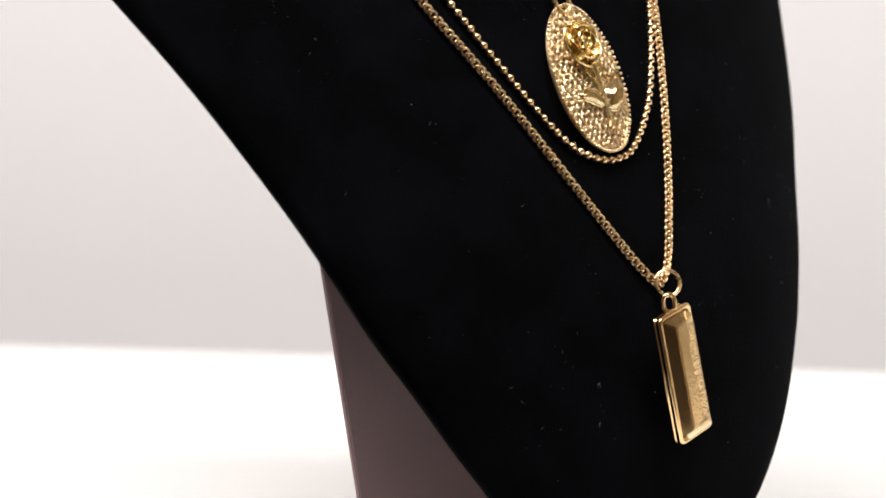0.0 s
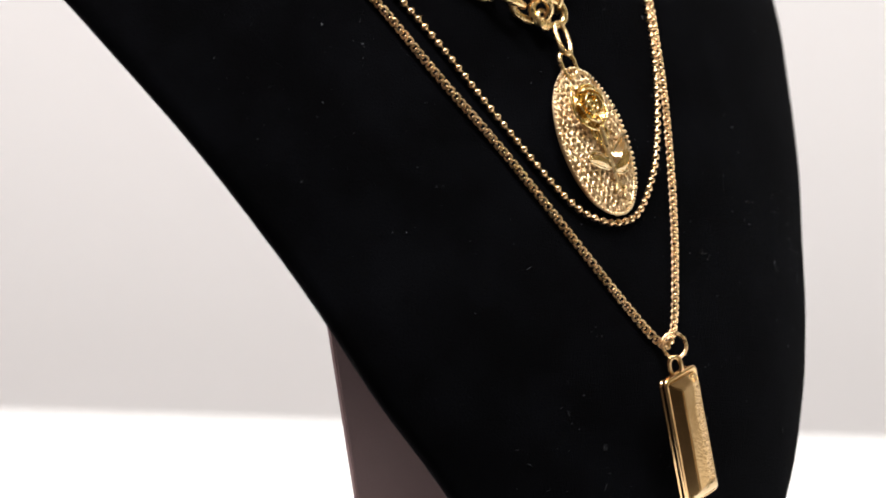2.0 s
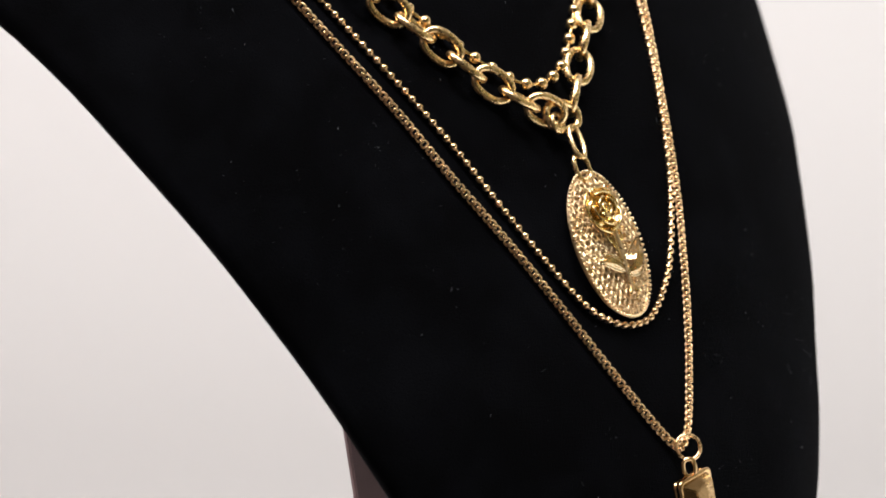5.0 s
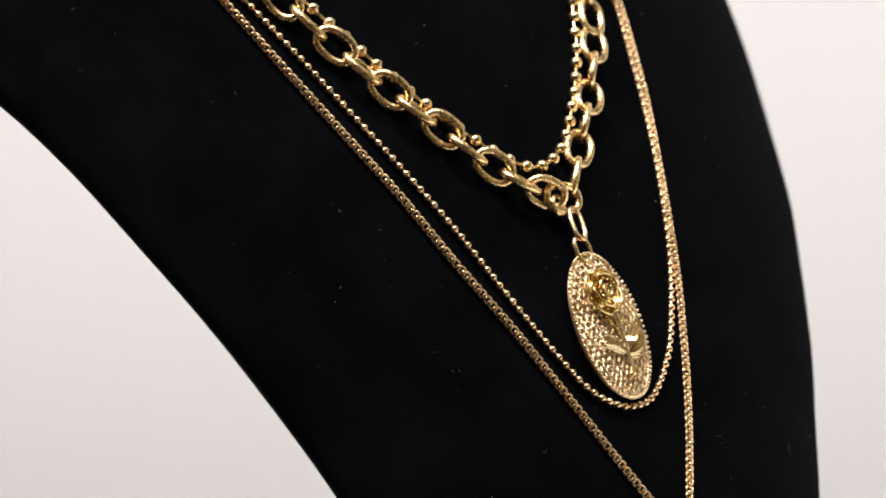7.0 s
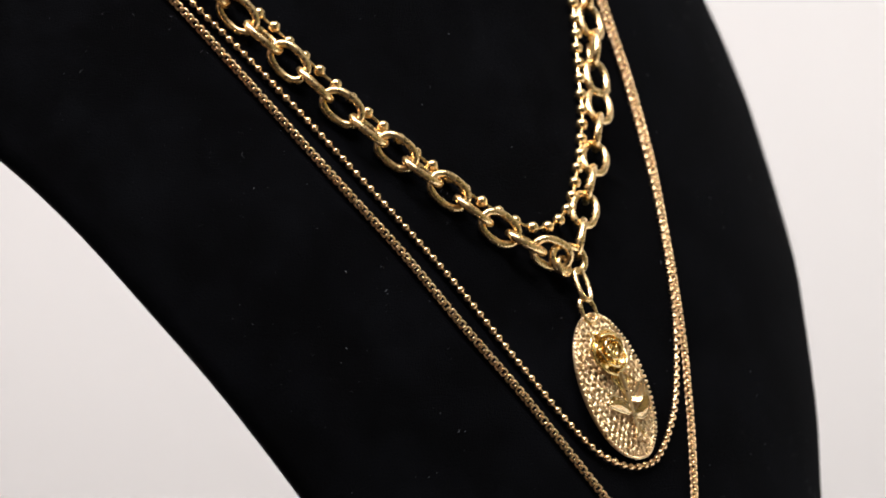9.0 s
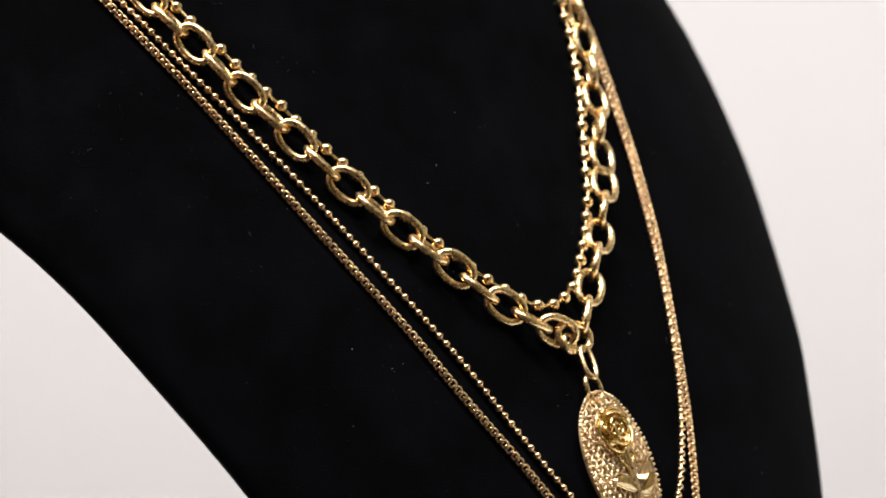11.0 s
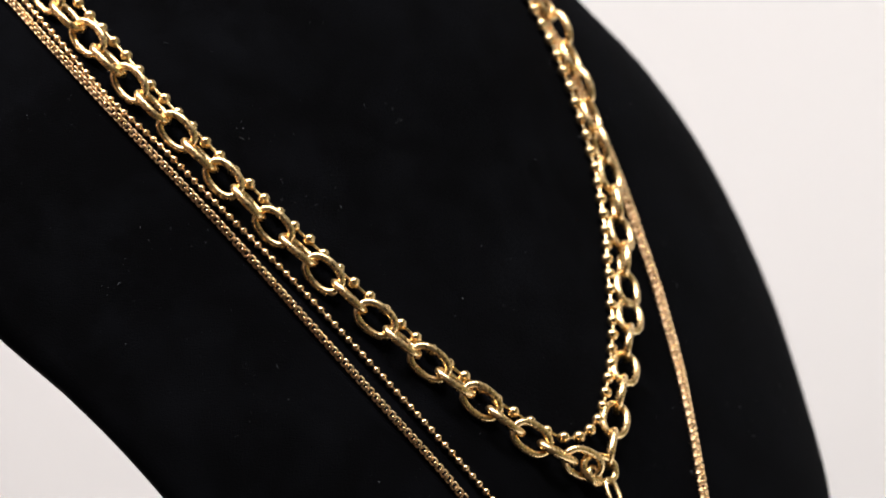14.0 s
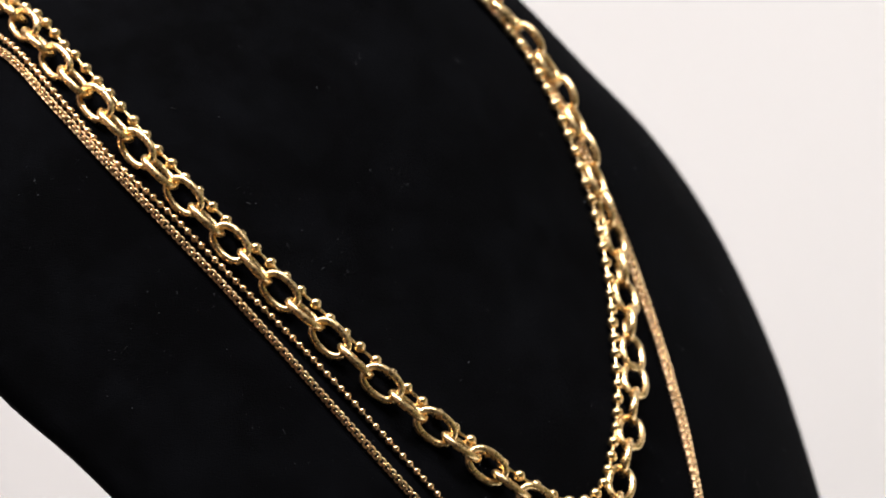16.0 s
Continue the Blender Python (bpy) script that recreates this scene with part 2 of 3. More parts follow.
def velvet_body():
    """A hollow-backed chest with a padded front and a thin rolled rim."""
    bm = bmesh.new()
    rows = []
    NF, NB = 56, 16
    for k in range(101):
        z = 0.372 * k / 100
        wl, wr = smooth(EDGE_LEFT, z), smooth(EDGE_RIGHT, z)
        thick = smooth([(0, 0.008), (0.2, 0.010), (0.30, 0.03), (0.37, 0.06)], z)
        ring = [(-wl + (wl + wr) * j / NF, front(-wl + (wl + wr) * j / NF, z)) for j in range(NF + 1)]

        def rim(w, side):
            tuck, he = min(0.6 * w, 1.05 * thick), front(side * w, z)
            return [(side * (w - tuck * (1 - math.cos(math.pi / 2 * j / 5)) - 0.0002 * j), he - thick * math.sin(math.pi / 2 * j / 5)) for j in range(1, 6)]
        right, left = rim(wr, 1), rim(wl, -1)
        (ua, ha), (ub, hb) = right[-1], left[-1]
        back = [(ua + (ub - ua) * j / NB, ha + (hb - ha) * j / NB - 0.002 * (1 - (1 - 2 * j / NB) ** 2)) for j in range(1, NB)]
        ring += right + back + left[::-1]
        rows.append([bm.verts.new(loc(u, h, z)) for u, h in ring])
    for a, b in zip(rows, rows[1:]):
        n = len(a)
        for j in range(n):
            bm.faces.new((a[j], a[(j + 1) % n], b[(j + 1) % n], b[j]))
    bm.faces.new(rows[0][::-1])
    bm.faces.new(rows[-1])
    bmesh.ops.recalc_face_normals(bm, faces=bm.faces[:])
    return bm


def support_board():
    """The upright board that props the bust from behind."""
    bm = bmesh.new()
    outline = [(-BOARD_LOW, 0.0), (BOARD_LOW, 0.0), (BOARD_HIGH, 0.13), (-BOARD_HIGH, 0.13)]
    a = [bm.verts.new(loc(u, 0.0215, z)) for u, z in outline]
    b = [bm.verts.new(loc(u, 0.02, z)) for u, z in outline]
    bm.faces.new(a)
    bm.faces.new(b[::-1])
    for i in range(4):
        bm.faces.new((a[i], b[i], b[(i + 1) % 4], a[(i + 1) % 4]))
    bmesh.ops.recalc_face_normals(bm, faces=bm.faces[:])
    bmesh.ops.bevel(bm, geom=bm.edges[:], offset=0.0003, segments=2, affect="EDGES")
    return bm


bust = thing_at("necklace_display_bust", Matrix.Translation(loc(0, 0.04, 0)), "black velvet necklace bust propped on a plum board", "display bust")
part("velvet_body", velvet_body(), VELVET, bust)
part("support", support_board(), BOARD, bust, "matt plum brown support board", False)


def lint():
    rng = random.Random(5)
    bm = bmesh.new()
    for k in range(620):
        if k % 9 == 0:
            zc = rng.uniform(0.03, 0.30)
            uc = rng.uniform(-0.9, 0.9) * smooth(WIDTH, zc)
        if k % 2:
            z, u = zc + rng.gauss(0, 0.0025), uc + rng.gauss(0, 0.0025)
        else:
            z = rng.uniform(0.03, 0.30)
            u = rng.uniform(-0.9, 0.9) * smooth(WIDTH, z)
        p, n = skin(u, z, 0.00012)
        size = rng.choice((0.00005, 0.00006, 0.00007, 0.00009, 0.00012))
        t = n.orthogonal().normalized()
        t.rotate(Matrix.Rotation(rng.uniform(0, 6.3), 3, n))
        long = rng.choice((1, 1, 1, 1, 2, 5))
        pts = [p + t * size * long * s + n.cross(t) * size * rng.uniform(-1, 1) * (long - 1) * 0.5 for s in (-1, 0, 1)]
        tube_bm(pts, size * (0.7 if long < 3 else 0.3), sides=4, bm=bm)
    for k in range(320):
        z, u = rng.gauss(0.17, 0.035), rng.gauss(-0.075, 0.022)
        if abs(u) < 0.9 * smooth(WIDTH, z):
            p, n = skin(u, z, 0.0001)
            t, size = n.orthogonal().normalized(), rng.uniform(0.00003, 0.00006)
            tube_bm([p - t * size, p + t * size], size, sides=4, bm=bm)
    return tagged(part("lint", bm, LINT), "tiny pale specks of lint on the black velvet", "lint", kind="stuff")


lint()


# ---- chains ----
def strand(left, right, lift, back):
    """The closed run of a necklace, as (place, outward) pairs: down the left, up the right, and round behind the neck."""
    run = left + right
    pts = []
    for u, z in run:
        p, n = skin(u / 1000, z / 1000, lift)
        pts.append((p, n))
    tail = []
    for a, h, z in ((0.045, -0.051, 0.296), (0.069, -0.10, 0.306), (0.0, -0.154, 0.312), (-0.074, -0.11, 0.304), (-0.090, -0.08, 0.288)):
        tail.append((loc(a * back, h * back, z), (loc(a, h, 0) - loc(0, -0.10, 0)).normalized()))
    return pts + tail


def dense(pts, step=0.0002):
    """A closed smooth curve through pts, as arrays of place and outward direction."""
    P = np.array([list(p) for p, n in pts])
    N = np.array([list(n) for p, n in pts])
    n, out, nor = len(P), [], []
    for i in range(n):
        a, b, c, d = P[i - 1], P[i], P[(i + 1) % n], P[(i + 2) % n]
        tb = (c - a) * np.linalg.norm(c - b) / max(1e-9, np.linalg.norm(b - a) + np.linalg.norm(c - b))
        tc = (d - b) * np.linalg.norm(c - b) / max(1e-9, np.linalg.norm(c - b) + np.linalg.norm(d - c))
        m = max(2, int(np.linalg.norm(c - b) / step))
        for k in range(m):
            s = k / m
            out.append((1 + 2 * s) * (1 - s) ** 2 * b + s * (1 - s) ** 2 * tb + s * s * (3 - 2 * s) * c + s * s * (s - 1) * tc)
            nor.append(N[i] * (1 - s) + N[(i + 1) % n] * s)
    return np.array(out), np.array(nor)


def stations(curve, pitch, start=0.0, stop=None):
    """Frames at even steps along a curve: x along it, z outward."""
    P, N = curve
    length = np.concatenate([[0], np.cumsum(np.linalg.norm(np.diff(P, axis=0), axis=1))])
    stop = length[-1] if stop is None else stop
    made, s = [], start
    while s < stop - pitch * 0.4:
        i = min(len(P) - 2, int(np.searchsorted(length, s)))
        j, k = max(0, i - 4), min(len(P) - 1, i + 4)
        t = Vector(P[k] - P[j]).normalized()
        n = Vector(N[i])
        n = (n - t * n.dot(t)).normalized()
        m = Matrix((t, n.cross(t), n)).transposed().to_4x4()
        m.translation = Vector(P[i])
        made.append((s, m))
        s += pitch
    return made


def arc_at(curve, u, z):
    """How far along the curve its nearest place to (u, z) in millimetres on the bust lies."""
    P, N = curve
    length = np.concatenate([[0], np.cumsum(np.linalg.norm(np.diff(P, axis=0), axis=1))])
    q = np.array(list(skin(u / 1000, z / 1000, 0.001)[0]))
    return float(length[np.argmin(np.linalg.norm(P - q, axis=1))])


CABLE = dense(strand(
    [(-102.9, 277.2), (-98.9, 263.2), (-99.6, 250.9), (-96.5, 239.7), (-92.3, 228.6), (-86.2, 217.6), (-79.6, 206.5), (-72.3, 196), (-64.6, 185.6), (-56.1, 175.6), (-47.1, 166.5), (-37.4, 158.3), (-28.1, 150.8), (-15.4, 145.1)],
    [(-9.0, 144.3), (-1.5, 154.5), (8.2, 166.4), (17.1, 179.4), (22.6, 192.4), (25.3, 198.6), (29.2, 212), (30.2, 224.3), (31, 237.3), (30.9, 248), (30.3, 256), (28, 261.5), (24.8, 268), (21.4, 272.8), (15.5, 281)], 0.0025, 1.1))
BEAD = dense(strand(
    [(-98.8, 276.6), (-95.1, 262.7), (-94.9, 251.4), (-92.1, 240.8), (-89.6, 233.7), (-86.5, 226.3), (-80.9, 216.4), (-72.1, 203.1), (-64.9, 193.6), (-57.6, 183.9), (-47.1, 172.3), (-38.7, 164.1), (-27.5, 155.6), (-19.6, 151.7)],
    [(-15.5, 151.1), (-11.1, 152.1), (-7.6, 154), (-3, 157.5), (2.2, 164), (7.1, 171), (11.8, 178.3), (15.2, 186.8), (18.8, 194.4), (21.2, 199.8), (23.6, 206.5), (25.8, 214.5), (27, 223), (27.6, 233), (27.4, 241), (27, 249), (25.8, 257.6), (23.4, 265.6), (20, 272), (13.5, 281)], 0.0016, 1.05))
BALL = dense(strand(
    [(-109.6, 271.3), (-104.6, 255.3), (-101.8, 241.1), (-96.7, 225.9), (-89.3, 213.9), (-81.7, 201), (-73.6, 188.6), (-65.4, 175.7), (-57.2, 162.5), (-50.4, 151.9), (-41.5, 138.4), (-32.2, 123.5), (-22.1, 109.1), (-16.4, 103.1), (-10.8, 100.5), (-5.7, 99.9), (0.9, 101.8)],
    [(9.2, 110.0), (13, 115.9), (16.6, 123.2), (19.8, 130.7), (22.2, 138.3), (25, 148.2), (27.8, 158), (30.4, 169), (32.2, 178.8), (33.8, 188), (34.5, 200), (34.6, 214), (33.6, 223), (31.6, 236), (29.8, 247), (27.4, 258), (24, 267), (17, 277)], 0.001, 1.15))
BOX = dense(strand(
    [(-112.7, 267.8), (-106.7, 251.8), (-103.1, 237.7), (-97.4, 223.5), (-90.4, 210.2), (-82.9, 197.1), (-75.1, 183.2), (-67.1, 169.1), (-60.6, 158.2), (-52.1, 144.8), (-43.3, 130.6), (-33.6, 116.9), (-23.7, 102.2), (-11.2, 83.4), (-4.3, 75.4)],
    [(-1.3, 74.2), (2, 78.2), (7.5, 90.2), (10.7, 97.6), (14.2, 107.1), (17.4, 116.9), (20.4, 126.4), (22.7, 135.6), (25.2, 146), (29.2, 160), (31.9, 169.5), (33.7, 178.8), (35.2, 188), (36, 199.8), (36.3, 208), (35.8, 219.5), (33.6, 232), (31.6, 245), (28.8, 257), (25, 267), (18, 278)], 0.0012, 1.2))
LEFT_A, LEFT_B, LEFT_END = (arc_at(CABLE, *p) for p in ((-79.6, 206.5), (-47.1, 166.5), (-15.4, 145.1)))
RIGHT_A, RIGHT_B = (arc_at(CABLE, *p) for p in ((-9.0, 144.3), (17.1, 179.4)))
LINK_STEP, LINK_STEP_LOW = (LEFT_B - LEFT_A) / 8, (LEFT_END - LEFT_B) / 6


def oval_link_bm(length, width, wire):
    pts = []
    for k in range(30):
        a = 2 * math.pi * k / 30
        c, s = math.cos(a), math.sin(a)
        pts.append(((length - wire) / 2 * math.copysign(abs(c) ** 0.85, c), (width - wire) / 2 * math.copysign(abs(s) ** 0.85, s), 0))
    return tube_bm(pts, wire / 2, True, 12)


def ring_bm(radius, wire, n=28, sides=10):
    return tube_bm([(radius * math.cos(2 * math.pi * k / n), radius * math.sin(2 * math.pi * k / n), 0) for k in range(n)], wire / 2, True, sides)


def sphere_bm(radius, seg=14, rings=9):
    bm = bmesh.new()
    bmesh.ops.create_uvsphere(bm, u_segments=seg, v_segments=rings, radius=radius)
    return bm


def chain_base(curve):
    P = curve[0]
    return Matrix.Translation(Vector(P[int(np.argmin(P[:, 2]))]))


VIEW_SIDE = Vector((-0.10, -1.0, 0.05))


def cable_necklace():
    """Chunky oval links, each second one turned on edge."""
    rng = random.Random(3)
    thing = thing_at("cable_chain_necklace", chain_base(CABLE), "chunky gold oval-link chain necklace with a hanging rose medallion", "necklace")
    me = mesh_of("link", oval_link_bm(0.0107, 0.0075, 0.0017))
    whole = float(np.sum(np.linalg.norm(np.diff(CABLE[0], axis=0), axis=1)))
    spots = []
    for j in range(-40, 15):
        s = LEFT_A + j * LINK_STEP if j < 8 else LEFT_B + (j - 8) * LINK_STEP_LOW
        if s > 0:
            spots.append((s, j % 2 == 0))
    step = (RIGHT_B - RIGHT_A) / 5.75
    for j in range(0, 80):
        s = RIGHT_A + (j - 0.28) * step
        if s < whole - step * 0.8:
            spots.append((s, j % 2 == (0 if j < 7 else 1)))
    for s, open_link in spots:
        m = stations(CABLE, 1.0, s, 9.0)[0][1]
        best = max((40, -40), key=lambda a: (m @ pose(0, 0, 0, a)).to_3x3().col[2].dot(VIEW_SIDE))
        roll = best if open_link else best - math.copysign(86, best)
        if s > LEFT_END + 0.002:
            roll -= math.copysign((50 if open_link else 30) if m.translation.z > 0.225 else (30 if open_link else 12), best)
        roll += rng.uniform(-7, 7)
        part_of("link", me, GOLD, thing, at=m @ pose(0, 0, rng.uniform(0, 0.0003), roll, rng.uniform(-3, 3), rng.uniform(-4, 4)))
    return thing


cable = cable_necklace()


def joined(curve_stations, me, mat, name, thing, label=""):
    """The far pieces of a chain in one mesh."""
    co = np.empty(len(me.vertices) * 3)
    me.vertices.foreach_get("co", co)
    co = co.reshape(-1, 3)
    faces = [tuple(p.vertices) for p in me.polygons]
    verts, polys = [], []
    for m in curve_stations:
        a = np.array(m)
        k = len(verts)
        verts += (co @ a[:3, :3].T + a[:3, 3]).tolist()
        polys += [tuple(v + k for v in f) for f in faces]
    out = bpy.data.meshes.new(name)
    out.from_pydata(verts, [], polys)
    ob = part_of(name, out, mat, thing, label)
    return tagged(ob, kind="stuff")


def chain_of(thing, name, me, mat, frames, smooth_faces=True, most=290, far_name=""):
    """The pieces lowest on the bust as parts, the rest joined."""
    frames = sorted(frames, key=lambda m: m.translation.z)
    for m in frames[:most]:
        part_of(name, me, mat, thing, "", smooth_faces, at=m)
    if frames[most:]:
        joined(frames[most:], me, mat, far_name, thing)


def bead_necklace():
    thing = thing_at("bead_chain_necklace", chain_base(BEAD), "gold chain necklace of small spaced round beads", "necklace")
    rng = random.Random(9)
    me = mesh_of("bead", sphere_bm(0.00138))
    frames = [m @ pose(0, rng.uniform(-0.0002, 0.0002), rng.uniform(-0.0001, 0.0002)) for s, m in stations(BEAD, 0.0045, arc_at(BEAD, -72.2, 202.9) % 0.0045)]
    chain_of(thing, "bead", me, GOLD, frames, far_name="bead_run")
    part("wire", tube_bm(BEAD[0][::6], 0.00036, True, 6), GOLD, thing)


bead_necklace()


def ball_necklace():
    thing = thing_at("ball_chain_necklace", chain_base(BALL), "fine gold ball chain necklace of closely set balls", "necklace")
    me = mesh_of("ball", sphere_bm(0.00084, 12, 8))
    chain_of(thing, "ball", me, GOLD_PALE, [m for s, m in stations(BALL, 0.0022)], far_name="ball_run")
    part("wire", tube_bm(BALL[0][::6], 0.00028, True, 6), GOLD_PALE, thing)


ball_necklace()


def box_link_bm(size=0.00190, along=0.00150, strip=0.00085, thick=0.00040):
    """A square open link of rounded strip."""
    a, b, c = (along - thick) / 2, (size - thick) / 2, 0.00010
    path = [(a, -b + c, 0), (a, b - c, 0), (a - c, b, 0), (-a + c, b, 0), (-a, b - c, 0), (-a, -b + c, 0), (-a + c, -b, 0), (a - c, -b, 0)]
    return tube_bm(path, thick / 2, True, 6, strip / thick)


def box_necklace():
    thing = thing_at("box_chain_necklace", chain_base(BOX), "gold box chain necklace with a faceted bar pendant", "necklace")
    square = mesh_of("box_link", box_link_bm())
    joint = mesh_of("box_joint", box_link_bm(0.00125, 0.00122, 0.00062, 0.00034))
    rng = random.Random(4)
    squares, joints = [], []
    low = arc_at(BOX, -1.3, 74.2)
    for k, (s, m) in enumerate(stations(BOX, 0.00084)):
        face = math.degrees(math.atan2(-m.to_3x3().col[1].dot(VIEW_SIDE), m.to_3x3().col[2].dot(VIEW_SIDE)))
        twist = 5 * math.sin(s * 55) + (14 if s < low else 35)
        turned = m @ pose(0, 0, 0, face + twist + (90 if k % 2 else 0) + rng.uniform(-4, 4))
        (joints if k % 2 else squares).append(turned)
    chain_of(thing, "box_link", square, GOLD_PALE, squares, True, 295, "box_link_run")
    chain_of(thing, "box_joint", joint, GOLD_PALE, joints, True, 200, "box_joint_run")
    return thing


box = box_necklace()


# ---- rose medallion ----
def frame_of(x, y, centre):
    """A pose with its x and y as near to those given as can be, z out of them."""
    y = Vector(y).normalized()
    x = Vector(x)
    x = (x - y * x.dot(y)).normalized()
    m = Matrix((x, y, x.cross(y))).transposed().to_4x4()
    m.translation = Vector(centre)
    return m


MEDAL = frame_of((CP, SP, 0.0), MEDAL_UP, MEDAL_MID)
medal = part("rose_medallion", tube_bm([(MA * 0.985 * math.cos(a), MB * 0.985 * math.sin(a), -0.0001)
             for a in (2 * math.pi * k / 72 for k in range(72))], 0.00028, True, 8), GOLD_MEDAL, cable, "oval gold medallion with a raised rose", at=MEDAL)
BASE[medal] = MEDAL


def lattice():
    """Open wires crossing both ways, as a woven ground of the medallion."""
    rng = random.Random(11)
    bm = bmesh.new()
    for lean in (24, -31):
        c, s = math.cos(radians(lean)), math.sin(radians(lean))
        for i in range(-20, 21):
            off = i * 0.00136 + rng.uniform(-0.0001, 0.0001)
            run = []
            for k in range(-44, 45):
                t = k * 0.00045
                x, y = off * c - t * s + 0.00012 * math.sin(k * 1.3 + i), off * s + t * c
                r2 = (x / (MA * 0.97)) ** 2 + (y / (MB * 0.97)) ** 2
                if r2 < 1:
                    run.append((x, y, 0.0001 + 0.0008 * (1 - r2) + 0.00022 * math.sin(k * 1.25 + i * 2.4)))
            if len(run) > 2:
                tube_bm(run, lambda q: 0.00025, sides=6, bm=bm)
    return bm


def backing_bm():
    """A thin dished plate behind the woven wires."""
    bm = bmesh.new()
    bmesh.ops.create_circle(bm, cap_ends=False, segments=64, radius=1.0)
    rim = bm.verts[:]
    rings = [rim]
    for k in range(1, 7):
        q = 1 - k / 7
        rings.append([bm.verts.new((v.co.x * q, v.co.y * q, 0)) for v in rim])
    for p, q in zip(rings, rings[1:]):
        for j in range(64):
            bm.faces.new((p[j], p[(j + 1) % 64], q[(j + 1) % 64], q[j]))
    bm.faces.new(rings[-1])
    for v in bm.verts:
        r2 = v.co.x ** 2 + v.co.y ** 2
        v.co = (v.co.x * MA * 0.97, v.co.y * MB * 0.97, -0.0007 + 0.0008 * (1 - r2))
    bmesh.ops.recalc_face_normals(bm, faces=bm.faces[:])
    bmesh.ops.solidify(bm, geom=bm.faces[:], thickness=0.0003)
    return bm


# plate coloured darker for the shaded gaps of the weave
part("backing", backing_bm(), GOLD_GAP_SHADE, medal, at=MEDAL)
part("lattice", lattice(), GOLD_MEDAL, medal, at=MEDAL)
grain = mesh_of("grain", sphere_bm(1.0, 8, 6))
rng = random.Random(12)
GRAINS = []
for i in range(-8, 9):
    for j in range(-14, 15):
        x, y = (i + 0.5 * (j % 2)) * 0.00150 + rng.uniform(-2e-4, 2e-4), j * 0.00125 + rng.uniform(-2e-4, 2e-4)
        r2 = (x / (MA - 0.0007)) ** 2 + (y / (MB - 0.0007)) ** 2
        if r2 < 0.97:
            g = rng.uniform(0.00020, 0.00034)
            GRAINS.append(MEDAL @ pose(x, y, 0.0004 + 0.0008 * (1 - r2), 0, 0, rng.uniform(30, 120)) @ Matrix.Diagonal((g * 1.35, g * 0.9, g, 1)))


def joined_on(frames, me, mat, name, parent, m):
    ob = joined([m.inverted() @ f for f in frames], me, mat, name, parent)
    ob.matrix_basis = Matrix()
    return ob


joined_on(GRAINS, grain, GOLD_MEDAL, "granulation", medal, MEDAL)
fr = [MEDAL @ pose(MA * math.cos(a), MB * math.sin(a), 0.0004) @ Matrix.Diagonal((rng.uniform(0.00030, 0.00043),) * 3 + (1,)) for a in (2 * math.pi * k / 84 for k in range(84))]
joined_on(fr, grain, GOLD_MEDAL, "beaded_rim", medal, MEDAL)


def petal_bm(r, height, span, lean, thick=0.00035):
    """A curved petal round the z axis."""
    bm = bmesh.new()
    rows = []
    for i in range(7):
        v = i / 6
        row = []
        for j in range(11):
            a = (j / 10 - 0.5) * span
            rr = r * (0.72 + 0.28 * v + lean * v * v)
            hh = height * (v - 0.25 * v * (2 * j / 10 - 1) ** 4)
            row.append(bm.verts.new((rr * math.cos(a), rr * math.sin(a), hh)))
        rows.append(row)
    for a, b in zip(rows, rows[1:]):
        for j in range(10):
            bm.faces.new((a[j], a[j + 1], b[j + 1], b[j]))
    edge = [v.co.copy() for v in rows[-1]]
    bmesh.ops.solidify(bm, geom=bm.faces[:], thickness=thick)
    tube_bm(edge, 0.00026, sides=6, bm=bm)
    bmesh.ops.recalc_face_normals(bm, faces=bm.faces[:])
    return bm


def rose():
    at = MEDAL @ pose(-0.0008, 0.0072, 0.0006) @ Matrix.Scale(1.08, 4)
    core = [(0.0014 * t * math.cos(t * 13), 0.0017 * t * math.sin(t * 13), 0.0022 + 0.0006 * t) for t in (0.12 + 0.88 * k / 60 for k in range(61))]
    part("rose", tube_bm(core, 0.00032, sides=8), GOLD_ROSE, medal, "raised polished gold rose", at=at)
    mound = sphere_bm(1.0, 20, 12)
    bmesh.ops.transform(mound, verts=mound.verts, matrix=Matrix.Diagonal((0.0030, 0.0036, 0.0013, 1)))
    part("rose_heart", mound, GOLD_ROSE, medal, at=at)
    for a, r, h, span, lean in ((20, 0.0021, 0.0032, 2.0, 0.05), (140, 0.0022, 0.0033, 2.0, 0.05), (260, 0.0021, 0.0032, 2.0, 0.05), (60, 0.0030, 0.0030, 2.3, 0.12), (230, 0.0031, 0.0029, 2.4, 0.14),
                                (80, 0.0037, 0.0024, 1.7, 0.20), (165, 0.0040, 0.0022, 1.5, 0.30), (235, 0.0040, 0.0023, 1.5, 0.28), (320, 0.0037, 0.0022, 1.6, 0.2)):
        part("rose_petal", petal_bm(r, h, span, lean), GOLD_ROSE, medal, at=at @ pose(0, 0, 0, 0, 0, a))


rose()


